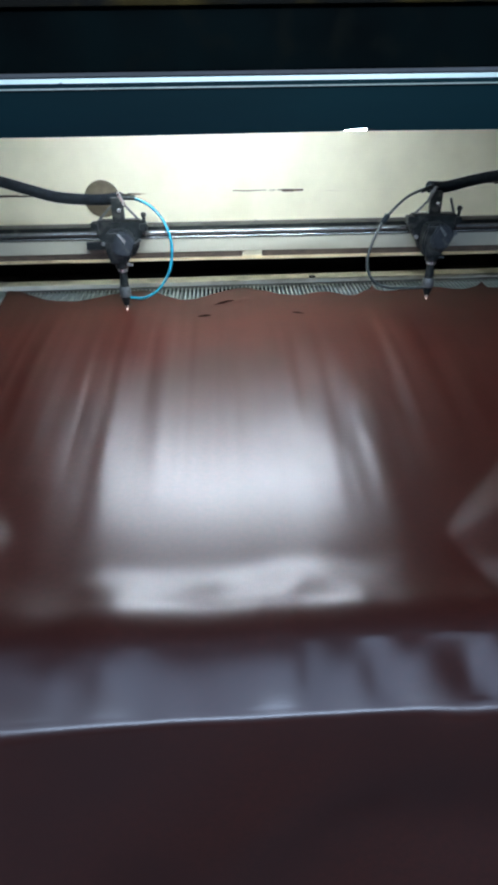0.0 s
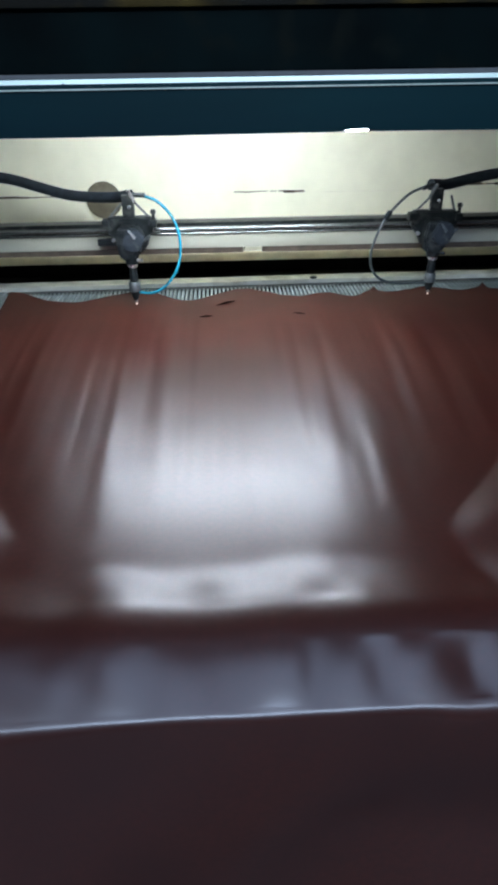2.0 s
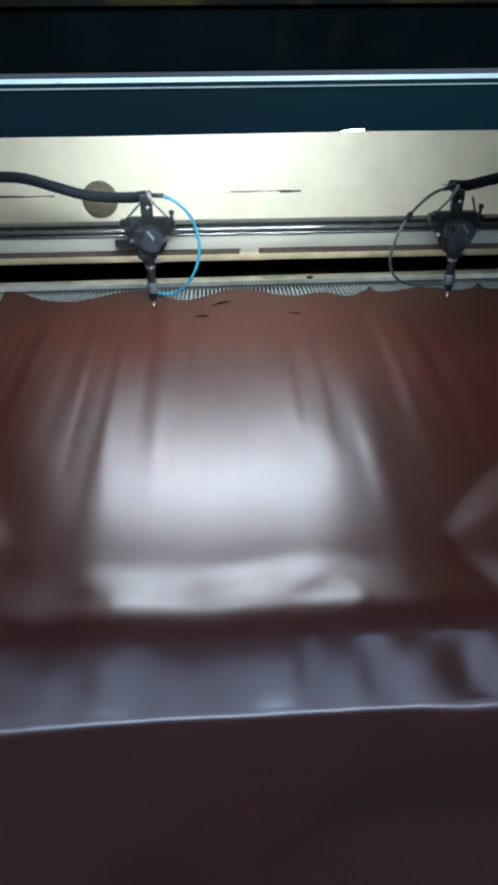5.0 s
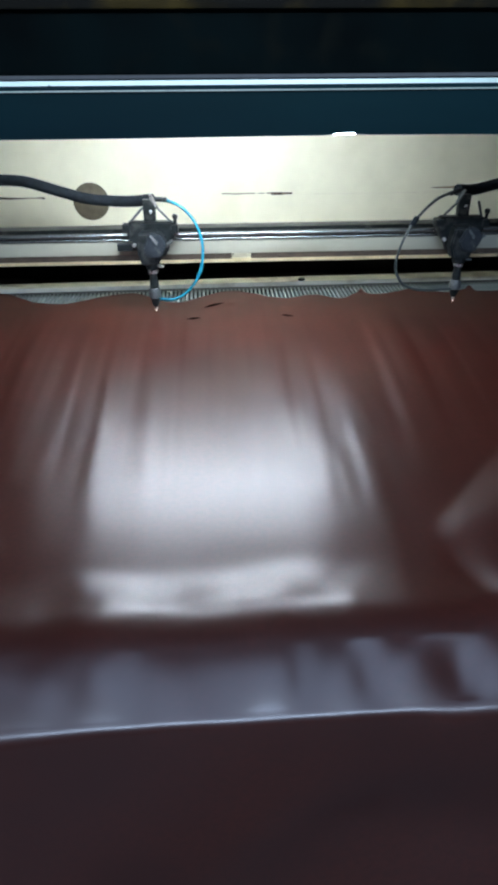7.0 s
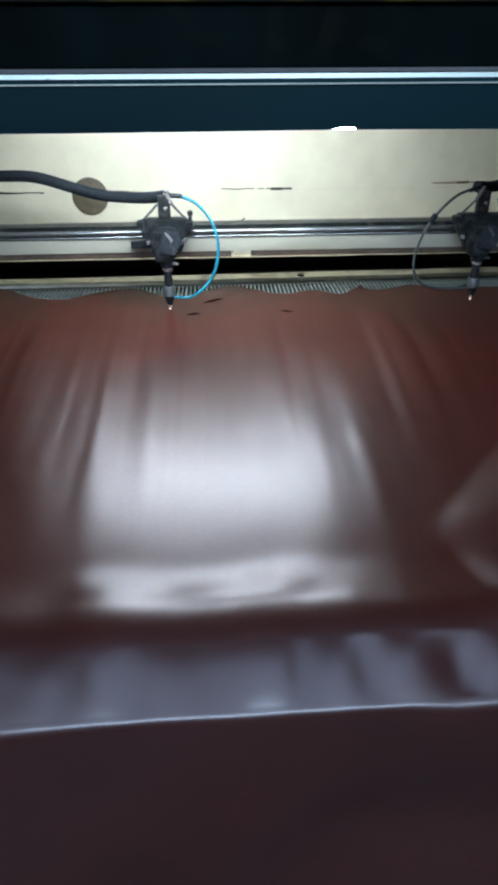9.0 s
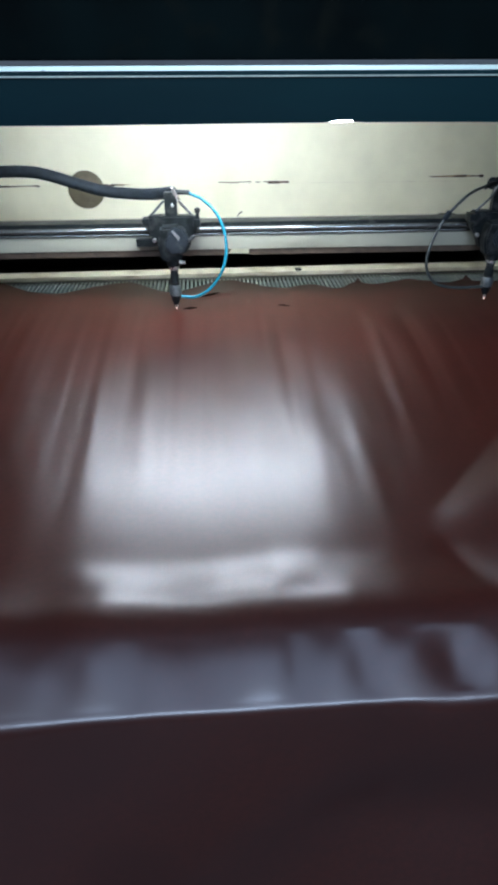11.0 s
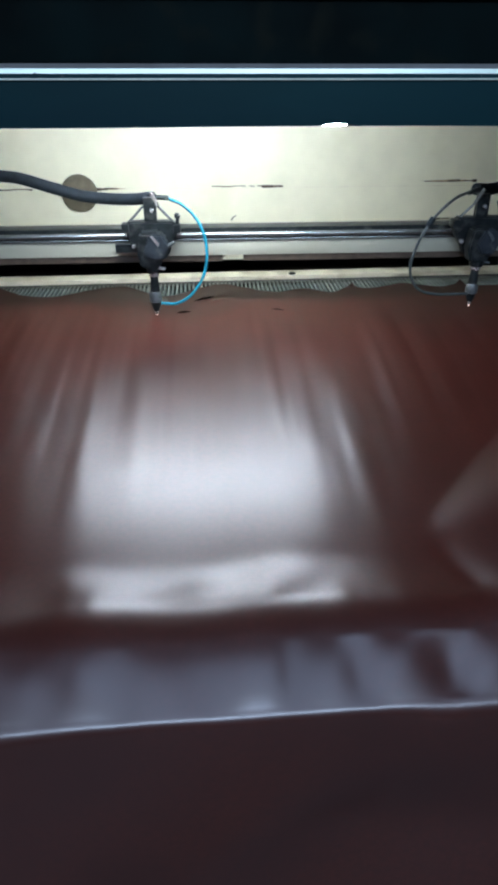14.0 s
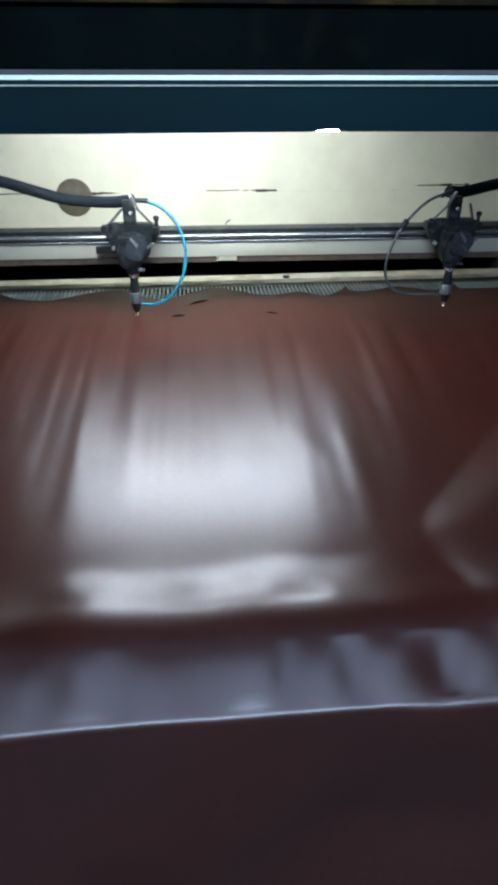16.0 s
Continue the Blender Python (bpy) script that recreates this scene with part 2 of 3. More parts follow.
# cabinet under the bed, bed pan, rear wall with flange, side walls
in_machine("cabinet", boxed(XL - 0.05, XR + 0.05, 0.345, 1.80, 0.06, 0.80, bevel=0.006), TEAL, "dark teal sheet-steel cabinet")
for x in (XL, XR):
    in_machine("foot", rod((x, 0.5, 0.0), (x, 0.5, 0.07), 0.04), STEEL_DARK)
    in_machine("foot", rod((x, 1.65, 0.0), (x, 1.65, 0.07), 0.04), STEEL_DARK)
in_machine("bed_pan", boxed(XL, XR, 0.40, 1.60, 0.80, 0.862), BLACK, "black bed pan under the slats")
in_machine("front_sill", boxed(XL, XR, 0.345, 0.39, 0.80, 0.888, bevel=0.012), STEEL_GREY)
in_machine("rear_wall", boxed(XL, XR, WALL, WALL + 0.02, 0.943, 1.2820), CREAM, "cream painted rear wall, stained")
in_machine("wall_flange", boxed(XL, XR, WALL - 0.005, WALL + 0.03, 0.924, 0.942, bevel=0.002), OLIVE, "worn olive-cream flange under the rear wall")
# Added black sheet that gives the gap under the wall its shade.
in_machine("gap_shade_sheet", boxed(XL, XR, 1.70, 1.72, 0.80, 1.285), BLACK)
SKEW = 0.022                  # the bed stands slightly askew in its frame


def askew(bm):
    for v in bm.verts:
        v.co.y += SKEW * v.co.x
    return bm


in_machine("bed_rear_bar", askew(boxed(XL, XR, 1.385, 1.426, 0.862, 0.900, bevel=0.003)), CREAM_WORN, "worn cream bar behind the bed")
in_machine("rear_gutter", askew(boxed(XL, XR, 1.427, 1.490, 0.850, 0.868, bevel=0.002)), SHADED_SHEET, "dull grey-brown sheet under the rear wall, darkened for the beam's shadow")
# A grey bar; the dark steel carries the shade between cream bar and slats.
in_machine("bed_frame_bar", askew(boxed(XL, XR, 1.354, 1.384, 0.862, 0.892, bevel=0.003)), STEEL_DARK, "frame bar at the slats' ends, dark for the shade there")
in_machine("bar_screw", rod((0.193, 1.3985, 0.899), (0.193, 1.3985, 0.9035), 0.008), STEEL_DARK)
# Out of view; black so that they darken the hide's sides, not from soot.
for k, (x0, x1) in enumerate(((XL - 0.05, XL), (XR, XR + 0.05))):
    in_machine("side_wall", boxed(x0, x1, 0.40, 1.75, 0.80, 1.285), BLACK, "unseen side wall, black to hold back bounced light")

# hood: front panel with scooped lower edge, thin ledge, groove, rolled bright top edge
LIP, HOOD = 1.2280, 0.93


def hood_panel():
    bm = bmesh.new()
    n = 420
    rows = []
    for i in range(n + 1):
        x = XL - 0.05 + (XR - XL + 0.10) * i / n
        z = LIP + 0.0006 * math.sin(x * 9)
        for c, w, h in ((0.186, 0.0260, 0.0026), (-0.081, 0.003, 0.0006)):
            u = (x - c) / w
            if abs(u) < 1:
                z += h * (1 - abs(u) ** 2.5)
        rows.append([bm.verts.new((x, HOOD, z)), bm.verts.new((x, HOOD, 1.2816)), bm.verts.new((x, HOOD + 0.003, 1.2816)), bm.verts.new((x, HOOD + 0.003, z))])
    for a, b in zip(rows, rows[1:]):
        for k in range(4):
            bm.faces.new((a[k], a[(k + 1) % 4], b[(k + 1) % 4], b[k]))
    bm.faces.new(rows[0])
    bm.faces.new(rows[-1][::-1])
    return bm


in_machine("hood_panel", hood_panel(), TEAL, "dark teal painted hood front")
in_machine("hood_ledge", boxed(XL - 0.05, XR + 0.05, HOOD - 0.003, HOOD + 0.02, 1.2818, 1.2834), ALU, "thin bright ledge")
in_machine("hood_groove", boxed(XL - 0.05, XR + 0.05, HOOD + 0.002, HOOD + 0.012, 1.2834, 1.2885), TEAL)
in_machine("hood_edge", prism_x([(HOOD + 0.0020, 1.2886), (HOOD + 0.0044, 1.2940), (HOOD + 0.014, 1.2918), (HOOD + 0.014, 1.2870)], XL - 0.05, XR + 0.05), ALU, "bright chamfered aluminium top edge")
in_machine("hood_roof", boxed(XL - 0.05, XR + 0.05, HOOD + 0.012, 1.75, 1.2867, 1.2915), TEAL, "dark teal roof of the hood")
# Added reflector, out of view: spreads the tube's light over the hide's sheen.
in_machine("bounce_sheet", boxed(XL, XR, HOOD + 0.014, WALL, 1.2825, 1.2865), BOUNCE_PALE, "unseen pale sheet under the hood, added to bounce the lamp's light")
# chipped paint in the groove
for x, z, w in ((-0.203, 1.2885, 0.0035), (-0.170, 1.2850, 0.0040)):
    in_machine("paint_chip", prism([(x, z), (x + w, z + 0.0004), (x + w * 0.7, z + 0.0016), (x + 0.2 * w, z + 0.0011)], HOOD + 0.0012, HOOD + 0.004), STEEL_GREY)
# raised lid above the hood
lid = in_machine("lid", prism([(XL, 1.30), (XR, 1.30), (XR, 2.0), (XL, 2.0)], 1.06, 1.075, bevel=0.002), LID_BLACK, "raised smoky black lid")
in_machine("lid_rail", boxed(XL, XR, 1.050, 1.06, 1.378, 1.400, bevel=0.003), OCHRE, "ochre-brown rail on the lid")

# lamp tube behind the hood's front
tube = thing("lamp_tube", "lit white tube lamp under the hood", "lamp", -0.022, 1.05, 1.2328)
part("glass_tube", rod((-0.232, 0, 0), (0.247, 0, 0), 0.0125, 24), TUBE_GLOW, tube, "glowing glass tube")
for s in (-0.247, 0.239):
    part("end_cap", rod((s, 0, 0), (s + 0.025, 0, 0), 0.0135, 20), STEEL_GREY, tube)
    part("holder", boxed(s + 0.004, s + 0.018, -0.010, 0.010, 0.006, 0.0497), CREAM_WORN, tube)

# round plug and sooty seam slots in the rear wall
in_machine("round_plug", lathe(bmesh.new(), [(0.0385, 0), (0.0385, 0.004), (0.035, 0.006)], 40,
           Matrix.Translation((-0.264, WALL - 0.001, 1.0615)) @ pose(0, 0, 0, 90)), PLUG, "olive-brown round plug in the wall")


def seam(x0, x1, z, seed, thick=0.0035):
    """A ragged sooty slot in the wall's seam, thin and broken."""
    rng = random.Random(seed)
    bm = bmesh.new()
    x = x0
    while x < x1:
        w = min(rng.uniform(0.008, 0.03), x1 - x + 0.002)
        h = thick * rng.uniform(0.25, 1.0)
        dz = rng.uniform(-0.0006, 0.0006)
        box(bm, x, x + w, WALL - 0.0022, WALL + 0.002, z + dz - h / 2, z + dz + h / 2)
        x += w + (rng.uniform(0.002, 0.014) if rng.random() < 0.35 else -0.001)
    return bm


in_machine("seam_slot", seam(-0.72, -0.365, 1.070, 3, 0.0045), SOOT, smooth=False)
in_machine("seam_slot", seam(-0.226, -0.180, 1.070, 4, 0.0035), SOOT, smooth=False)
in_machine("seam_slot", seam(-0.2275, -0.206, 1.0685, 14, 0.008), SOOT, smooth=False)
in_machine("seam_slot", seam(0.021, 0.130, 1.0725, 5, 0.0018), SOOT, smooth=False)
in_machine("seam_slot", seam(0.130, 0.174, 1.0715, 6, 0.006), SOOT, smooth=False)
in_machine("seam_slot", seam(0.492, 0.545, 1.0785, 7, 0.004), SOOT, smooth=False)
in_machine("seam_slot", seam(0.545, 0.607, 1.0795, 9, 0.007), SOOT, smooth=False)
for x0, x1, z, h in ((-0.70, -0.360, 1.0695, 0.0065), (-0.228, -0.165, 1.0700, 0.0075), (0.128, 0.176, 1.0715, 0.0085), (0.485, 0.612, 1.0795, 0.0100)):
    in_machine("rust_stain", prism([(x0, z), (x0 + 0.15 * (x1 - x0), z - h * 0.2), (x0 + 0.6 * (x1 - x0), z - h * 0.28), (x1, z), (x0 + 0.55 * (x1 - x0), z + h * 0.28)], WALL - 0.0010, WALL + 0.002), RUST, smooth=False)
in_machine("weld_line", boxed(XL, XR, WALL - 0.0008, WALL + 0.001, 1.0690, 1.0696), CREAM_WORN)
in_machine("wall_nick", pipe([(0.063, WALL - 0.001, 1.001), (0.065, WALL - 0.001, 1.006), (0.073, WALL - 0.001, 1.011)], 0.0013, 6), BLACK)

in_machine("seam_slot", seam(0.520, 0.556, 0.999, 12, 0.0045), SOOT, smooth=False)

# slats of the bed, running front to back, and the bed's side rails
for x in (-0.486, XR - 0.012):
    in_machine("bed_side_rail", boxed(x, x + 0.016, 0.42, 1.345, 0.862, 0.901, bevel=0.002), SLAT)
slat_mesh = mesh_of("slat", box(bmesh.new(), -0.0021, 0.0021, 0.24, 1.3525 - 0.9, 0.862, 0.8965, bevel=0.0007), SLAT)
for k in range(135):
    s = new("slat", slat_mesh)
    s.parent, s.location = machine, (-0.464 + k * 0.0086, SKEW * (-0.464 + k * 0.0086), 0)

# ---------------------------------------------------------------- gantry
TAB = 0.053
gantry = thing("gantry", "grey gantry beam with polished guide rods", "machine part", 0, 0, 0)
# in the gantry's own space y = 0 is the plane of the nozzles
part("beam", boxed(XL + 0.01, XR - 0.01, 0.040, 0.10, 1.000, 1.027, bevel=0.002), BEAM_PAINT, gantry, "grey-cream painted beam face")
part("guide_back", boxed(XL + 0.01, XR - 0.01, 0.046, 0.085, 1.027, 1.0475, bevel=0.0015), STEEL_DARK, gantry)
part("guide_rod", rod((XL + 0.01, 0.038, 1.0375), (XR - 0.01, 0.038, 1.0375), 0.0048, 20), CHROME, gantry, "polished steel guide rod")
part("guide_rod", rod((XL + 0.01, 0.040, 1.0285), (XR - 0.01, 0.040, 1.0285), 0.0030, 14), CHROME, gantry)
part("under_strip", boxed(XL + 0.01, TAB - 0.019, 0.043, 0.075, 0.989, 1.000), BROWN, gantry, "dark brown strip under the beam")
part("under_strip", boxed(TAB + 0.019, XR - 0.01, 0.043, 0.075, 0.989, 1.000), BROWN, gantry)
part("tab", prism([(TAB - 0.020, 0.992), (TAB + 0.018, 0.992), (TAB + 0.018, 1.0), (TAB - 0.014, 1.0)], 0.041, 0.06), TAB_PAINT, gantry, "worn cream tab under the beam")
for x in (XL + 0.012, XR - 0.042):
    part("end_block", boxed(x, x + 0.03, 0.03, 0.12, 0.93, 1.06, bevel=0.003), STEEL_DARK, gantry)


# ---------------------------------------------------------------- cutting heads
def laser_head(side):
    """A cutting head; its origin is on the nozzle's axis at the hide's level. side: -1 hose to the left, 1 to the right."""
    air = "bright blue air tube" if side < 0 else "black air tube"
    hd = part("cutting_tool", prism([(-0.043, 0.138), (-0.042, 0.166), (0.041, 0.166), (0.046, 0.158), (0.044, 0.142), (0.034, 0.128), (0.031, 0.112), (0.020, 0.100), (-0.020, 0.100), (-0.027, 0.118), (-0.034, 0.126)],
                           0.012, 0.034, bevel=0.0025), STEEL_DARK, None)
    tagged(hd, "black laser cutting head with " + air, "cutting head", "cutting heads on the gantry")
    part("funnel", prism([(-0.018, 0.092), (-0.026, 0.120), (-0.020, 0.152), (0.014, 0.154), (0.028, 0.140), (0.020, 0.110), (0.012, 0.092)],
                         -0.016, 0.014, bevel=0.004), STEEL_DARK, hd, "faceted black mirror housing")
    part("mirror_cap", prism([(-0.014, 0.126), (0.000, 0.153), (0.020, 0.151), (0.031, 0.134), (0.018, 0.108), (-0.004, 0.109)], -0.024, -0.012, bevel=0.003), SLATE, hd, "slate-black scuffed mirror cap")
    part("cap_label", prism([(0.000, 0.149), (0.004, 0.150), (0.015, 0.137), (0.012, 0.132)], -0.0248, -0.0238), SILVER if side < 0 else STEEL_GREY, hd, "scratched bright label")
    part("ear", boxed(-0.051, -0.038, 0.006, 0.030, 0.148, 0.163, bevel=0.003), STEEL_DARK, hd)
    part("ear", boxed(0.038, 0.051, 0.006, 0.030, 0.147, 0.161, bevel=0.003), STEEL_DARK, hd)
    part("knob", lathe(bmesh.new(), [(0.003, 0.160), (0.003, 0.170), (0.005, 0.172), (0.005, 0.177), (0.003, 0.179)], 12, Matrix.Translation((0.046, 0.016, 0))), STEEL_DARK, hd)
    part("adjusting_screw", rod((0.026, -0.004, 0.126), (0.040, -0.008, 0.136), 0.0030, 8), STEEL_GREY, hd)
    part("adjusting_screw", rod((-0.032, 0.012, 0.126), (-0.032, 0.004, 0.126), 0.0035, 8), SILVER, hd)
    if side < 0:
        part("side_bracket", boxed(-0.066, -0.028, 0.020, 0.032, 0.112, 0.125, bevel=0.002), STEEL_DARK, hd)
    # nozzle; the second head's is a little shorter
    k = 1.0 if side < 0 else 0.93

    def turned(*rings):
        return lathe(bmesh.new(), [(r, 0.09 - (0.09 - z) * k) for r, z in rings], 22)

    part("collar", turned((0.0115, 0.083), (0.0125, 0.086), (0.0125, 0.094), (0.0105, 0.098)), STEEL_DARK, hd)
    part("joint_ring", turned((0.0085, 0.076), (0.0095, 0.077), (0.0095, 0.0835), (0.0085, 0.0845)), SILVER, hd, "bright steel ring")
    part("set_screw", rod((0.006, -0.004, 0.0905), (0.021, -0.008, 0.0905), 0.0030, 8), SILVER if side < 0 else STEEL_DARK, hd)
    part("lens_tube", turned((0.0075, 0.047), (0.0085, 0.050), (0.0080, 0.062), (0.0068, 0.070), (0.0075, 0.077)), STEEL_DARK, hd, "black lens tube")
    part("nozzle_ring", turned((0.0100, 0.029), (0.0112, 0.030), (0.0112, 0.046), (0.0100, 0.048)), STEEL_GREY, hd, "grey knurled nozzle ring")
    part("nozzle", turned((0.0030, 0.011), (0.0048, 0.012), (0.0085, 0.022), (0.0098, 0.030)), STEEL_DARK, hd)
    part("nozzle_tip", turned((0.0012, 0.0048), (0.0024, 0.0062), (0.0030, 0.0125)), SILVER, hd, "bright nozzle tip")
    part("spark", turned((0.0006, 0.0016), (0.0016, 0.0030), (0.0012, 0.0048)), SPARK_GLOW, hd, "small glowing cutting spark")
    # post that carries hose and tube
    part("post", boxed(-0.011, 0.011, 0.014, 0.026, 0.166, 0.205, bevel=0.002), STEEL_DARK, hd)
    part("clamp", rod((-0.014 * side, 0.018, 0.190), (-0.004 * side, 0.010, 0.214), 0.0032, 8), SILVER if side < 0 else STEEL_GREY, hd)
    part("post_screw", rod((0.003, 0.016, 0.184), (0.003, 0.008, 0.184), 0.0032, 10), SILVER, hd)
    part("strut", rod((-0.012, 0.02, 0.190), (-0.038, 0.02, 0.164), 0.0022, 8), STEEL_GREY, hd)
    part("strut", rod((0.012 + (0.016 if side > 0 else 0), 0.02, 0.192), (0.038, 0.02, 0.164), 0.0022, 8), STEEL_GREY, hd)
    if side < 0:
        part("hose", pipe([(0.004, 0.040, 0.201), (-0.030, 0.066, 0.194), (-0.075, 0.085, 0.192), (-0.125, 0.088, 0.197), (-0.175, 0.088, 0.211), (-0.225, 0.088, 0.226), (-0.262, 0.088, 0.231), (-0.32, 0.088, 0.231), (-0.39, 0.088, 0.231)], 0.0104, 12, 0.0005, 24), RUBBER, hd, "black corrugated hose")
        part("fitting", rod((0.008, 0.018, 0.205), (0.034, 0.016, 0.204), 0.0042, 10), STEEL_DARK, hd)
        part("air_tube", pipe([(0.030, 0.016, 0.204), (0.058, 0.012, 0.192), (0.083, 0.004, 0.165), (0.095, -0.004, 0.125), (0.089, -0.010, 0.080), (0.066, -0.012, 0.045), (0.038, -0.010, 0.028), (0.010, -0.004, 0.027)], 0.0028, 10), BLUE_TUBE, hd, "bright blue plastic air tube")
    else:
        part("hose", pipe([(-0.010, 0.034, 0.210), (0.03, 0.060, 0.206), (0.09, 0.085, 0.213), (0.14, 0.088, 0.220), (0.20, 0.088, 0.222), (0.25, 0.088, 0.220), (0.29, 0.088, 0.218)], 0.0104, 12, 0.0005, 24), RUBBER, hd, "black corrugated hose")
        part("fitting", rod((-0.010, 0.018, 0.213), (-0.030, 0.016, 0.206), 0.0040, 10), STEEL_DARK, hd)
        part("air_tube", pipe([(-0.024, 0.016, 0.210), (-0.058, 0.010, 0.196), (-0.094, 0.002, 0.162), (-0.116, -0.004, 0.122), (-0.124, -0.008, 0.080), (-0.108, -0.008, 0.048), (-0.072, -0.006, 0.034), (-0.008, -0.004, 0.033)], 0.0026, 10), GREY_TUBE, hd, "thin black plastic air tube")
        part("tube_joint", rod((-0.090, 0.004, 0.168), (-0.100, 0.0, 0.154), 0.0055, 10), RUBBER, hd)
    return hd


head_a = laser_head(-1)
head_b = laser_head(1)


# ---------------------------------------------------------------- the hide
LEVEL = 0.9
# points and bays of the hide's rear edge, x and y
EDGE = ((-0.466, 1.350), (-0.327, 1.259), (-0.182, 1.332), (-0.087, 1.256), (0.042, 1.330), (0.137, 1.270), (0.208, 1.292), (0.255, 1.262),
        (0.306, 1.296), (0.330, 1.284), (0.416, 1.314), (0.489, 1.284), (0.540, 1.306), (0.552, 1.287), (0.72, 1.290))


def rear_edge(x):
    for (a, ya), (b, yb) in zip(EDGE, EDGE[1:]):
        if x <= b:
            u = min(1, max(0, (x - a) / (b - a)))
            return ya + (yb - ya) * (0.5 - 0.5 * math.cos(math.pi * u)) + 0.004 * noise.noise(Vector((x * 45, 4.4, 0)))
    return EDGE[-1][1]


def softmin(a, b, w=0.010):
    m = min(a, b)
    return m - w * math.log(math.exp((m - a) / w) + math.exp((m - b) / w))


def rise(d, w=0.009, most=0.30):
    """Nothing before an edge, then a soft climb that levels out."""
    return min(most, w * math.log(1 + math.exp(min(40, d / w))))


def ease(u):
    u = min(1, max(0, u))
    return u * u * (3 - 2 * u)


def crease(x, y, ax, ay, bx, by, w, h):
    """A soft ridge (h above 0) or furrow from a to b, w wide, fading at both ends."""
    dx, dy = bx - ax, by - ay
    u = ((x - ax) * dx + (y - ay) * dy) / (dx * dx + dy * dy)
    if not -0.1 < u < 1.1:
        return 0.0
    d = ((x - ax) * dy - (y - ay) * dx) / math.hypot(dx, dy)
    return h * math.exp(-(d / w) ** 2) * ease(u / 0.35 + 0.05) * ease((1 - u) / 0.35 + 0.05)


# pulls in the hide: from x, y to x, y, width, height
PULLS = (
    (0.110, 0.64, 0.115, 0.84, 0.011, 0.0007), (0.092, 0.60, 0.082, 0.76, 0.008, -0.0005), (0.150, 0.62, 0.156, 0.84, 0.015, -0.0007),
    (0.200, 0.66, 0.185, 0.86, 0.012, 0.0006), (0.245, 0.70, 0.215, 0.90, 0.012, -0.0006), (-0.192, 0.56, -0.215, 0.84, 0.022, -0.0008),
    (-0.245, 0.56, -0.255, 0.88, 0.024, 0.0010), (0.045, 0.72, 0.050, 1.00, 0.014, -0.0009), (-0.040, 0.72, -0.046, 0.95, 0.014, -0.0008),
    (-0.110, 0.70, -0.122, 0.98, 0.015, -0.0009), (0.075, 0.78, 0.085, 1.02, 0.012, 0.0008), (-0.075, 0.74, -0.082, 1.00, 0.012, 0.0007),
    (0.212, 0.478, 0.240, 0.390, 0.012, -0.0017), (0.10, 0.49, 0.118, 0.40, 0.012, -0.0003), (-0.04, 1.20, 0.06, 1.26, 0.010, 0.0012),
)


def ripple(x, y):
    """Soft pulls and folds that run from the front towards the rear edge."""
    s = x / (0.77 + 0.23 * y)
    fade = (0.25 + 0.75 * ease((y - 0.46) / 0.2)) * (1 - 0.45 * ease((y - 0.8) / 0.5))
    z = 0.0010 * noise.noise(Vector((s * 11, y * 1.6, 0.3))) + 0.0015 * noise.noise(Vector((s * 23, y * 2.0, 4.1)))
    z += 0.0007 * noise.noise(Vector((s * 46, y * 2.6, 8.1))) + 0.00015 * noise.noise(Vector((s * 95, y * 4, 2.6)))
    z += 0.00022 * noise.noise(Vector((x * 30, y * 26, 6.6)))
    z0 = sum(crease(x, y, *p) for p in PULLS)
    # the hide is gathered up towards both sides of the bed's front
    z0 += 0.205 * rise(softmin(1.3 * (x - 0.212) - 1.1 * (y - 0.498), 0.95 * (x - 0.212) + 0.26 * (y - 0.498), 0.012), 0.004)
    z0 += 0.180 * rise(softmin(1.3 * (-0.212 - x) - 0.9 * (y - 0.500), 0.95 * (-0.212 - x) + 0.20 * (y - 0.500), 0.012), 0.004)
    # a broad low swell across the middle of the bed
    z0 += 0.0125 * math.exp(-((y - 0.94) / 0.20) ** 2) * (1 + 0.24 * noise.noise(Vector((s * 15, 0.7, 1.9))) + 0.19 * noise.noise(Vector((s * 36, 2.7, 0.4))) + 0.05 * noise.noise(Vector((s * 75, 1.2, 5.4))))
    # it climbs evenly to the crest over the front sill
    bend = 0.449 + 0.004 * math.sin(x * 17) + 0.012 * noise.noise(Vector((x * 13, 3.3, 0.2)))
    z0 += (0.130 + 0.075 * noise.noise(Vector((x * 17, 3.3, y * 22)))) * rise(bend - y, 0.006)
    return z * fade * (0.35 + 0.65 * math.exp(-(x / 0.27) ** 4)) + z0


# dents along the front: x, width, depth
POCKETS = ((0.186, 0.021, 1.5), (0.114, 0.017, 0.85), (0.060, 0.015, 0.5), (-0.016, 0.020, 0.40), (-0.070, 0.022, 0.35), (-0.123, 0.022, 0.30), (-0.190, 0.026, 0.20), (0.262, 0.020, 1.0))


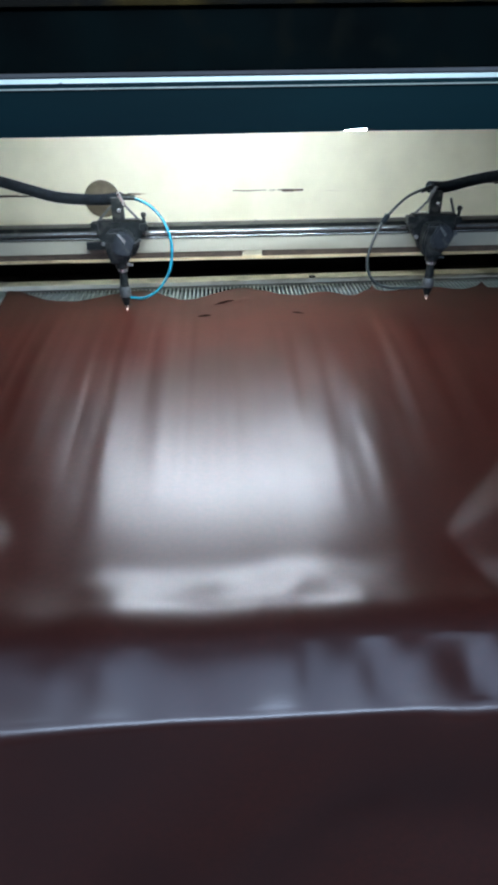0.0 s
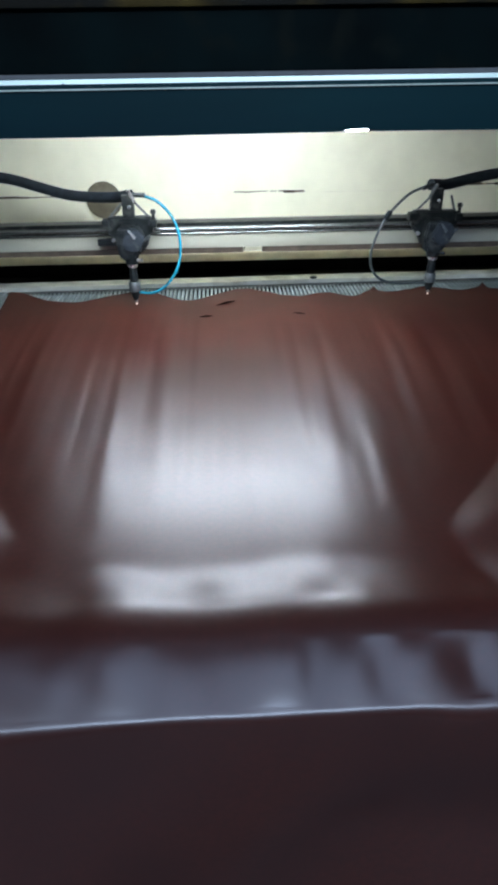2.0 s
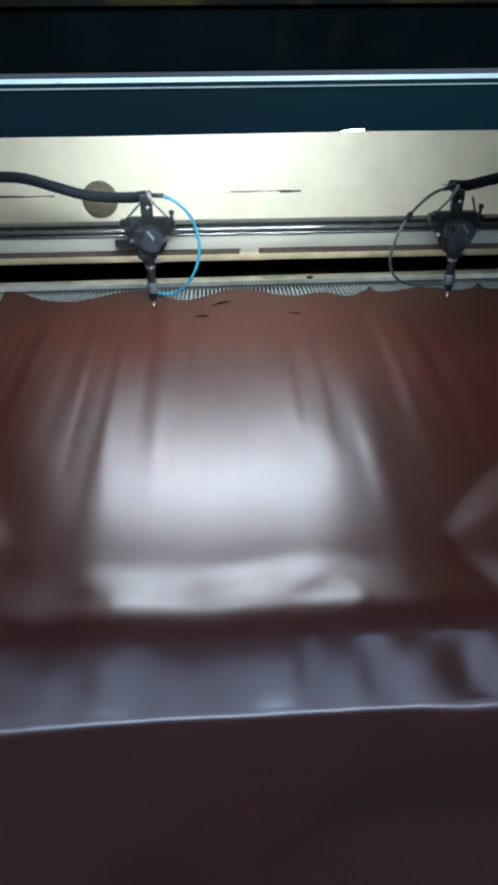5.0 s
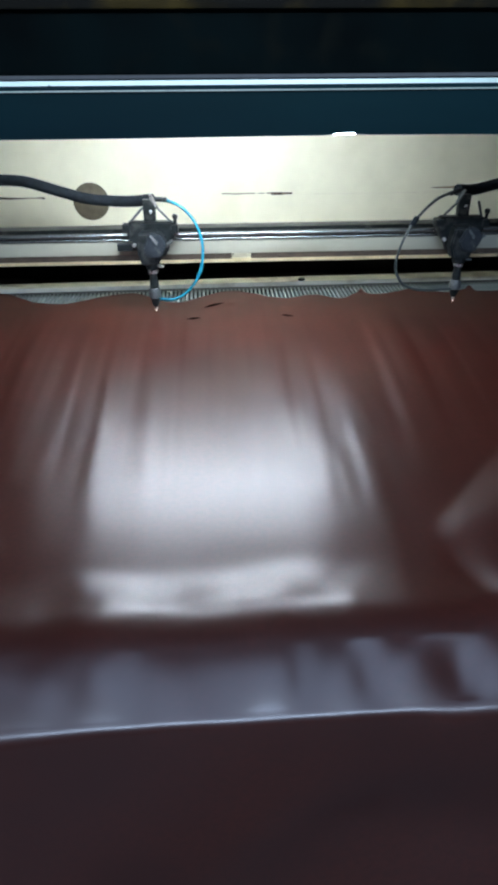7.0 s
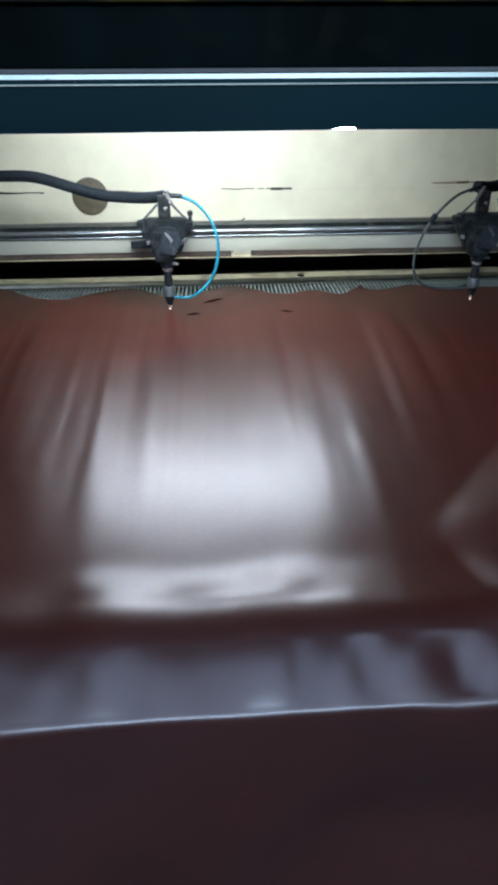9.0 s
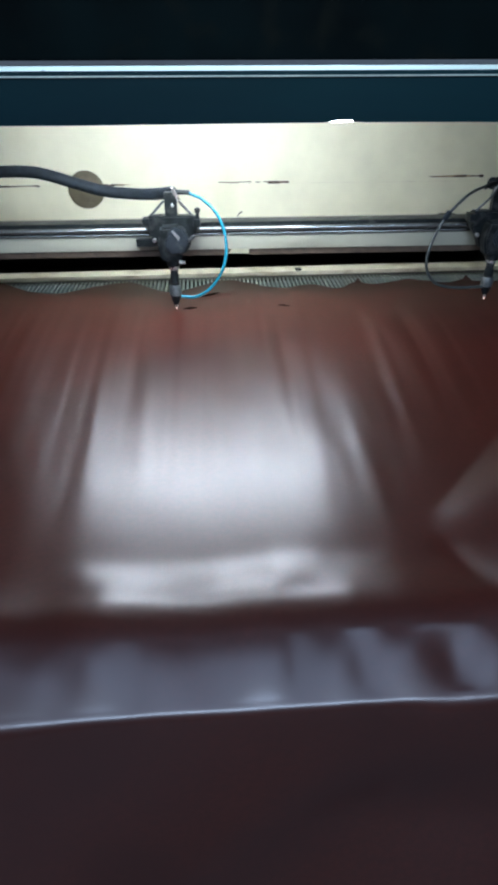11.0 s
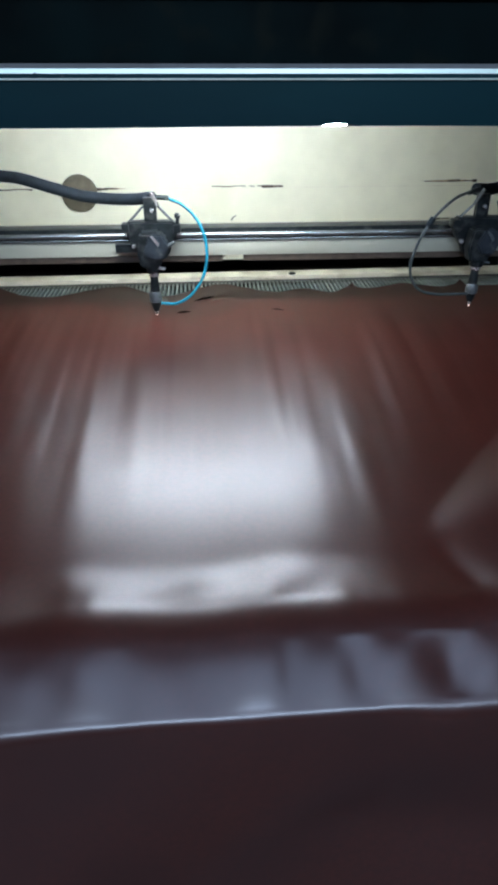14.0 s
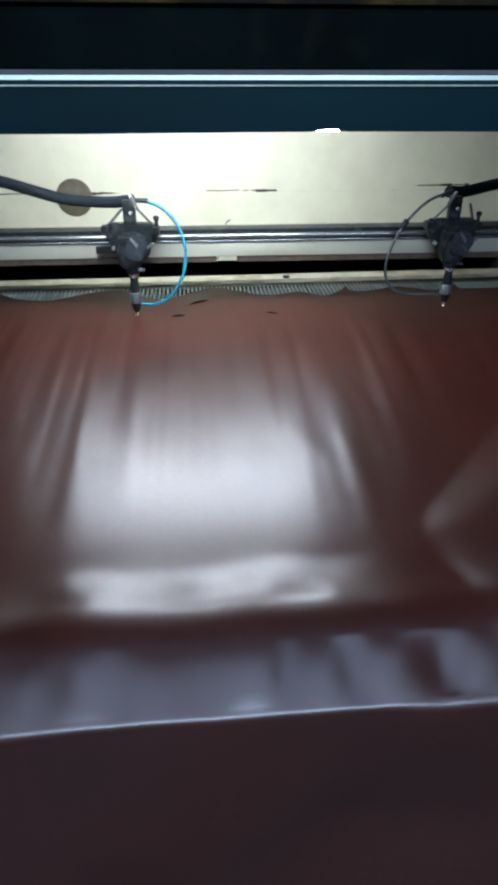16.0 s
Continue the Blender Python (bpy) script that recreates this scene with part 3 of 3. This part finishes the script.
def hide():
    nx, ny, nb = 420, 190, 64
    x0, x1 = -0.466, 0.702
    bm = bmesh.new()
    grid = []
    for i in range(nx + 1):
        x = x0 + (x1 - x0) * i / nx
        skew = 0.012 * x
        col = []
        ye = rear_edge(x)
        for j in range(ny + 1):
            y = ye + (0.396 + skew - ye) * j / ny
            z = LEVEL + ripple(x, y)
            z += 0.003 * math.exp(-((ye - y) / 0.02) ** 2) * noise.noise(Vector((x * 14, 1.7, 0)))
            # two torn points curl up at the rear edge
            for c in (0.306, 0.540):
                z += 0.008 * math.exp(-((x - c) / 0.005) ** 2 - ((ye - y) / 0.006) ** 2)
            # the left edge runs inwards from the rear corner
            pull = min(0.024, 0.13 * max(0, ye - y)) * math.exp((x0 - x) / 0.03)
            col.append((x + pull, y, z))
        # crest, sloping band, rolled lip, hanging flap
        wob = 0.003 * noise.noise(Vector((x * 10, 7.7, 0))) + 0.0012 * noise.noise(Vector((x * 31, 2.2, 0)))
        top = col[-1][2]
        # the lip is rolled thicker at both sides
        roll = 0.011 + 0.006 * ease((-0.08 - x) / 0.12) + 0.006 * ease((x - 0.13) / 0.05)
        for j in range(1, nb + 1):
            u = j / nb
            pocket = 0.25 + 0.18 * noise.noise(Vector((x * 34, 5.2, u * 3)))
            for c, w, d in POCKETS:
                pocket -= d * math.exp(-((x - c) / w) ** 2)
            if u < 0.25:
                a = u / 0.25
                y = 0.396 - 0.040 * a
                z = top + 0.0050 * a - 0.0095 * a ** 2.2
            elif u < 0.58:
                a = (u - 0.25) / 0.33
                y = 0.356 - 0.046 * a
                z = top - 0.0045 - (0.0255 + top - 0.908) * (0.74 * a + 0.26 * a * a) + 0.0036 * math.sin(math.pi * a) ** 0.8 * pocket
                z += wob * a * 0.6
            elif u < 0.68:
                a = 0.47 + (u - 0.58) / 0.10 * 1.10
                y, z = 0.310 - roll * (math.sin(a) - 0.453), 0.878 - roll * (0.892 - math.cos(a)) + wob * 0.6
            else:
                a = (u - 0.68) / 0.32
                y = 0.310 - 0.547 * roll - 0.055 * a + 0.022 * a * math.sin(x * 12 + 2.6 * a + 0.5) + 0.030 * min(1, 3 * a) * ease((x - 0.08 + 0.30 * a) / 0.20)
                z = 0.878 - 0.892 * roll - 0.43 * a + wob * 0.6 * (1 - a)
            col.append((x, y + skew, z))
        grid.append([bm.verts.new(c) for c in col])
    for a, b in zip(grid, grid[1:]):
        for k in range(len(a) - 1):
            bm.faces.new((a[k], a[k + 1], b[k + 1], b[k]))
    return bm


leather = solid("leather_hide", hide(), LEATHER, "glossy oxblood leather hide spread over the bed, hanging over the front", "leather")
thick = leather.modifiers.new("thickness", "SOLIDIFY")
thick.thickness, thick.offset = 0.0016, -1


def slit(x0, y0, x1, y1, w):
    """An open cut, a lens shape with a curled lip."""
    bm = bmesh.new()
    n = 10
    up, dn = [], []
    for i in range(n + 1):
        u = i / n
        x, y, h = x0 + (x1 - x0) * u, y0 + (y1 - y0) * u, w * math.sin(math.pi * u) + 0.0004
        z = LEVEL + ripple(x, y) + 0.0012
        up.append(bm.verts.new((x, y + h, z + 0.0006 * math.sin(math.pi * u))))
        dn.append(bm.verts.new((x, y - h, z)))
    for i in range(n):
        bm.faces.new((dn[i], dn[i + 1], up[i + 1], up[i]))
    return bm


for a in ((-0.055, 1.137, -0.028, 1.143, 0.0048), (-0.024, 1.209, 0.017, 1.238, 0.0062), (0.122, 1.149, 0.146, 1.139, 0.0038)):
    part("slit", slit(*a), SLIT, leather, "open cut in the leather")

# ---------------------------------------------------------------- travel of the gantry and the heads
# seconds, x of the first head's nozzle, y of the nozzles
TRAVEL = [
    (0, -0.1929, 1.1989),
    (0.5, -0.2168, 1.1863),
    (1, -0.2761, 1.1506),
    (1.5, -0.2138, 1.2143),
    (2, -0.1819, 1.2359),
    (2.5, -0.1748, 1.2374),
    (3, -0.1703, 1.2367),
    (3.5, -0.1616, 1.2393),
    (4, -0.1524, 1.2341),
    (6.5, -0.1227, 1.2069),
    (7, -0.1158, 1.2018),
    (7.5, -0.1078, 1.1964),
    (8, -0.1001, 1.1948),
    (8.5, -0.0939, 1.1927),
    (9, -0.0864, 1.1831),
    (11.5, -0.0660, 1.1463),
    (12, -0.0682, 1.1423),
    (12.5, -0.0732, 1.1333),
    (13, -0.0744, 1.1289),
    (13.5, -0.0823, 1.1319),
    (14, -0.0901, 1.1352),
    (14.5, -0.0979, 1.1424),
    (15, -0.1055, 1.1401),
    (15.5, -0.1117, 1.1475),
    (16, -0.1181, 1.1544),
]
SPAN = 0.585   # between the two nozzles


def motions():
    rows = [(t, x, y) for t, x, y in TRAVEL]
    walk(gantry, [(t, pose(0, y, 0)) for t, x, y in rows])
    walk(head_a, [(t, pose(x, y, 0.9)) for t, x, y in rows])
    walk(head_b, [(t, pose(x + SPAN, y, 0.9)) for t, x, y in rows])


motions()
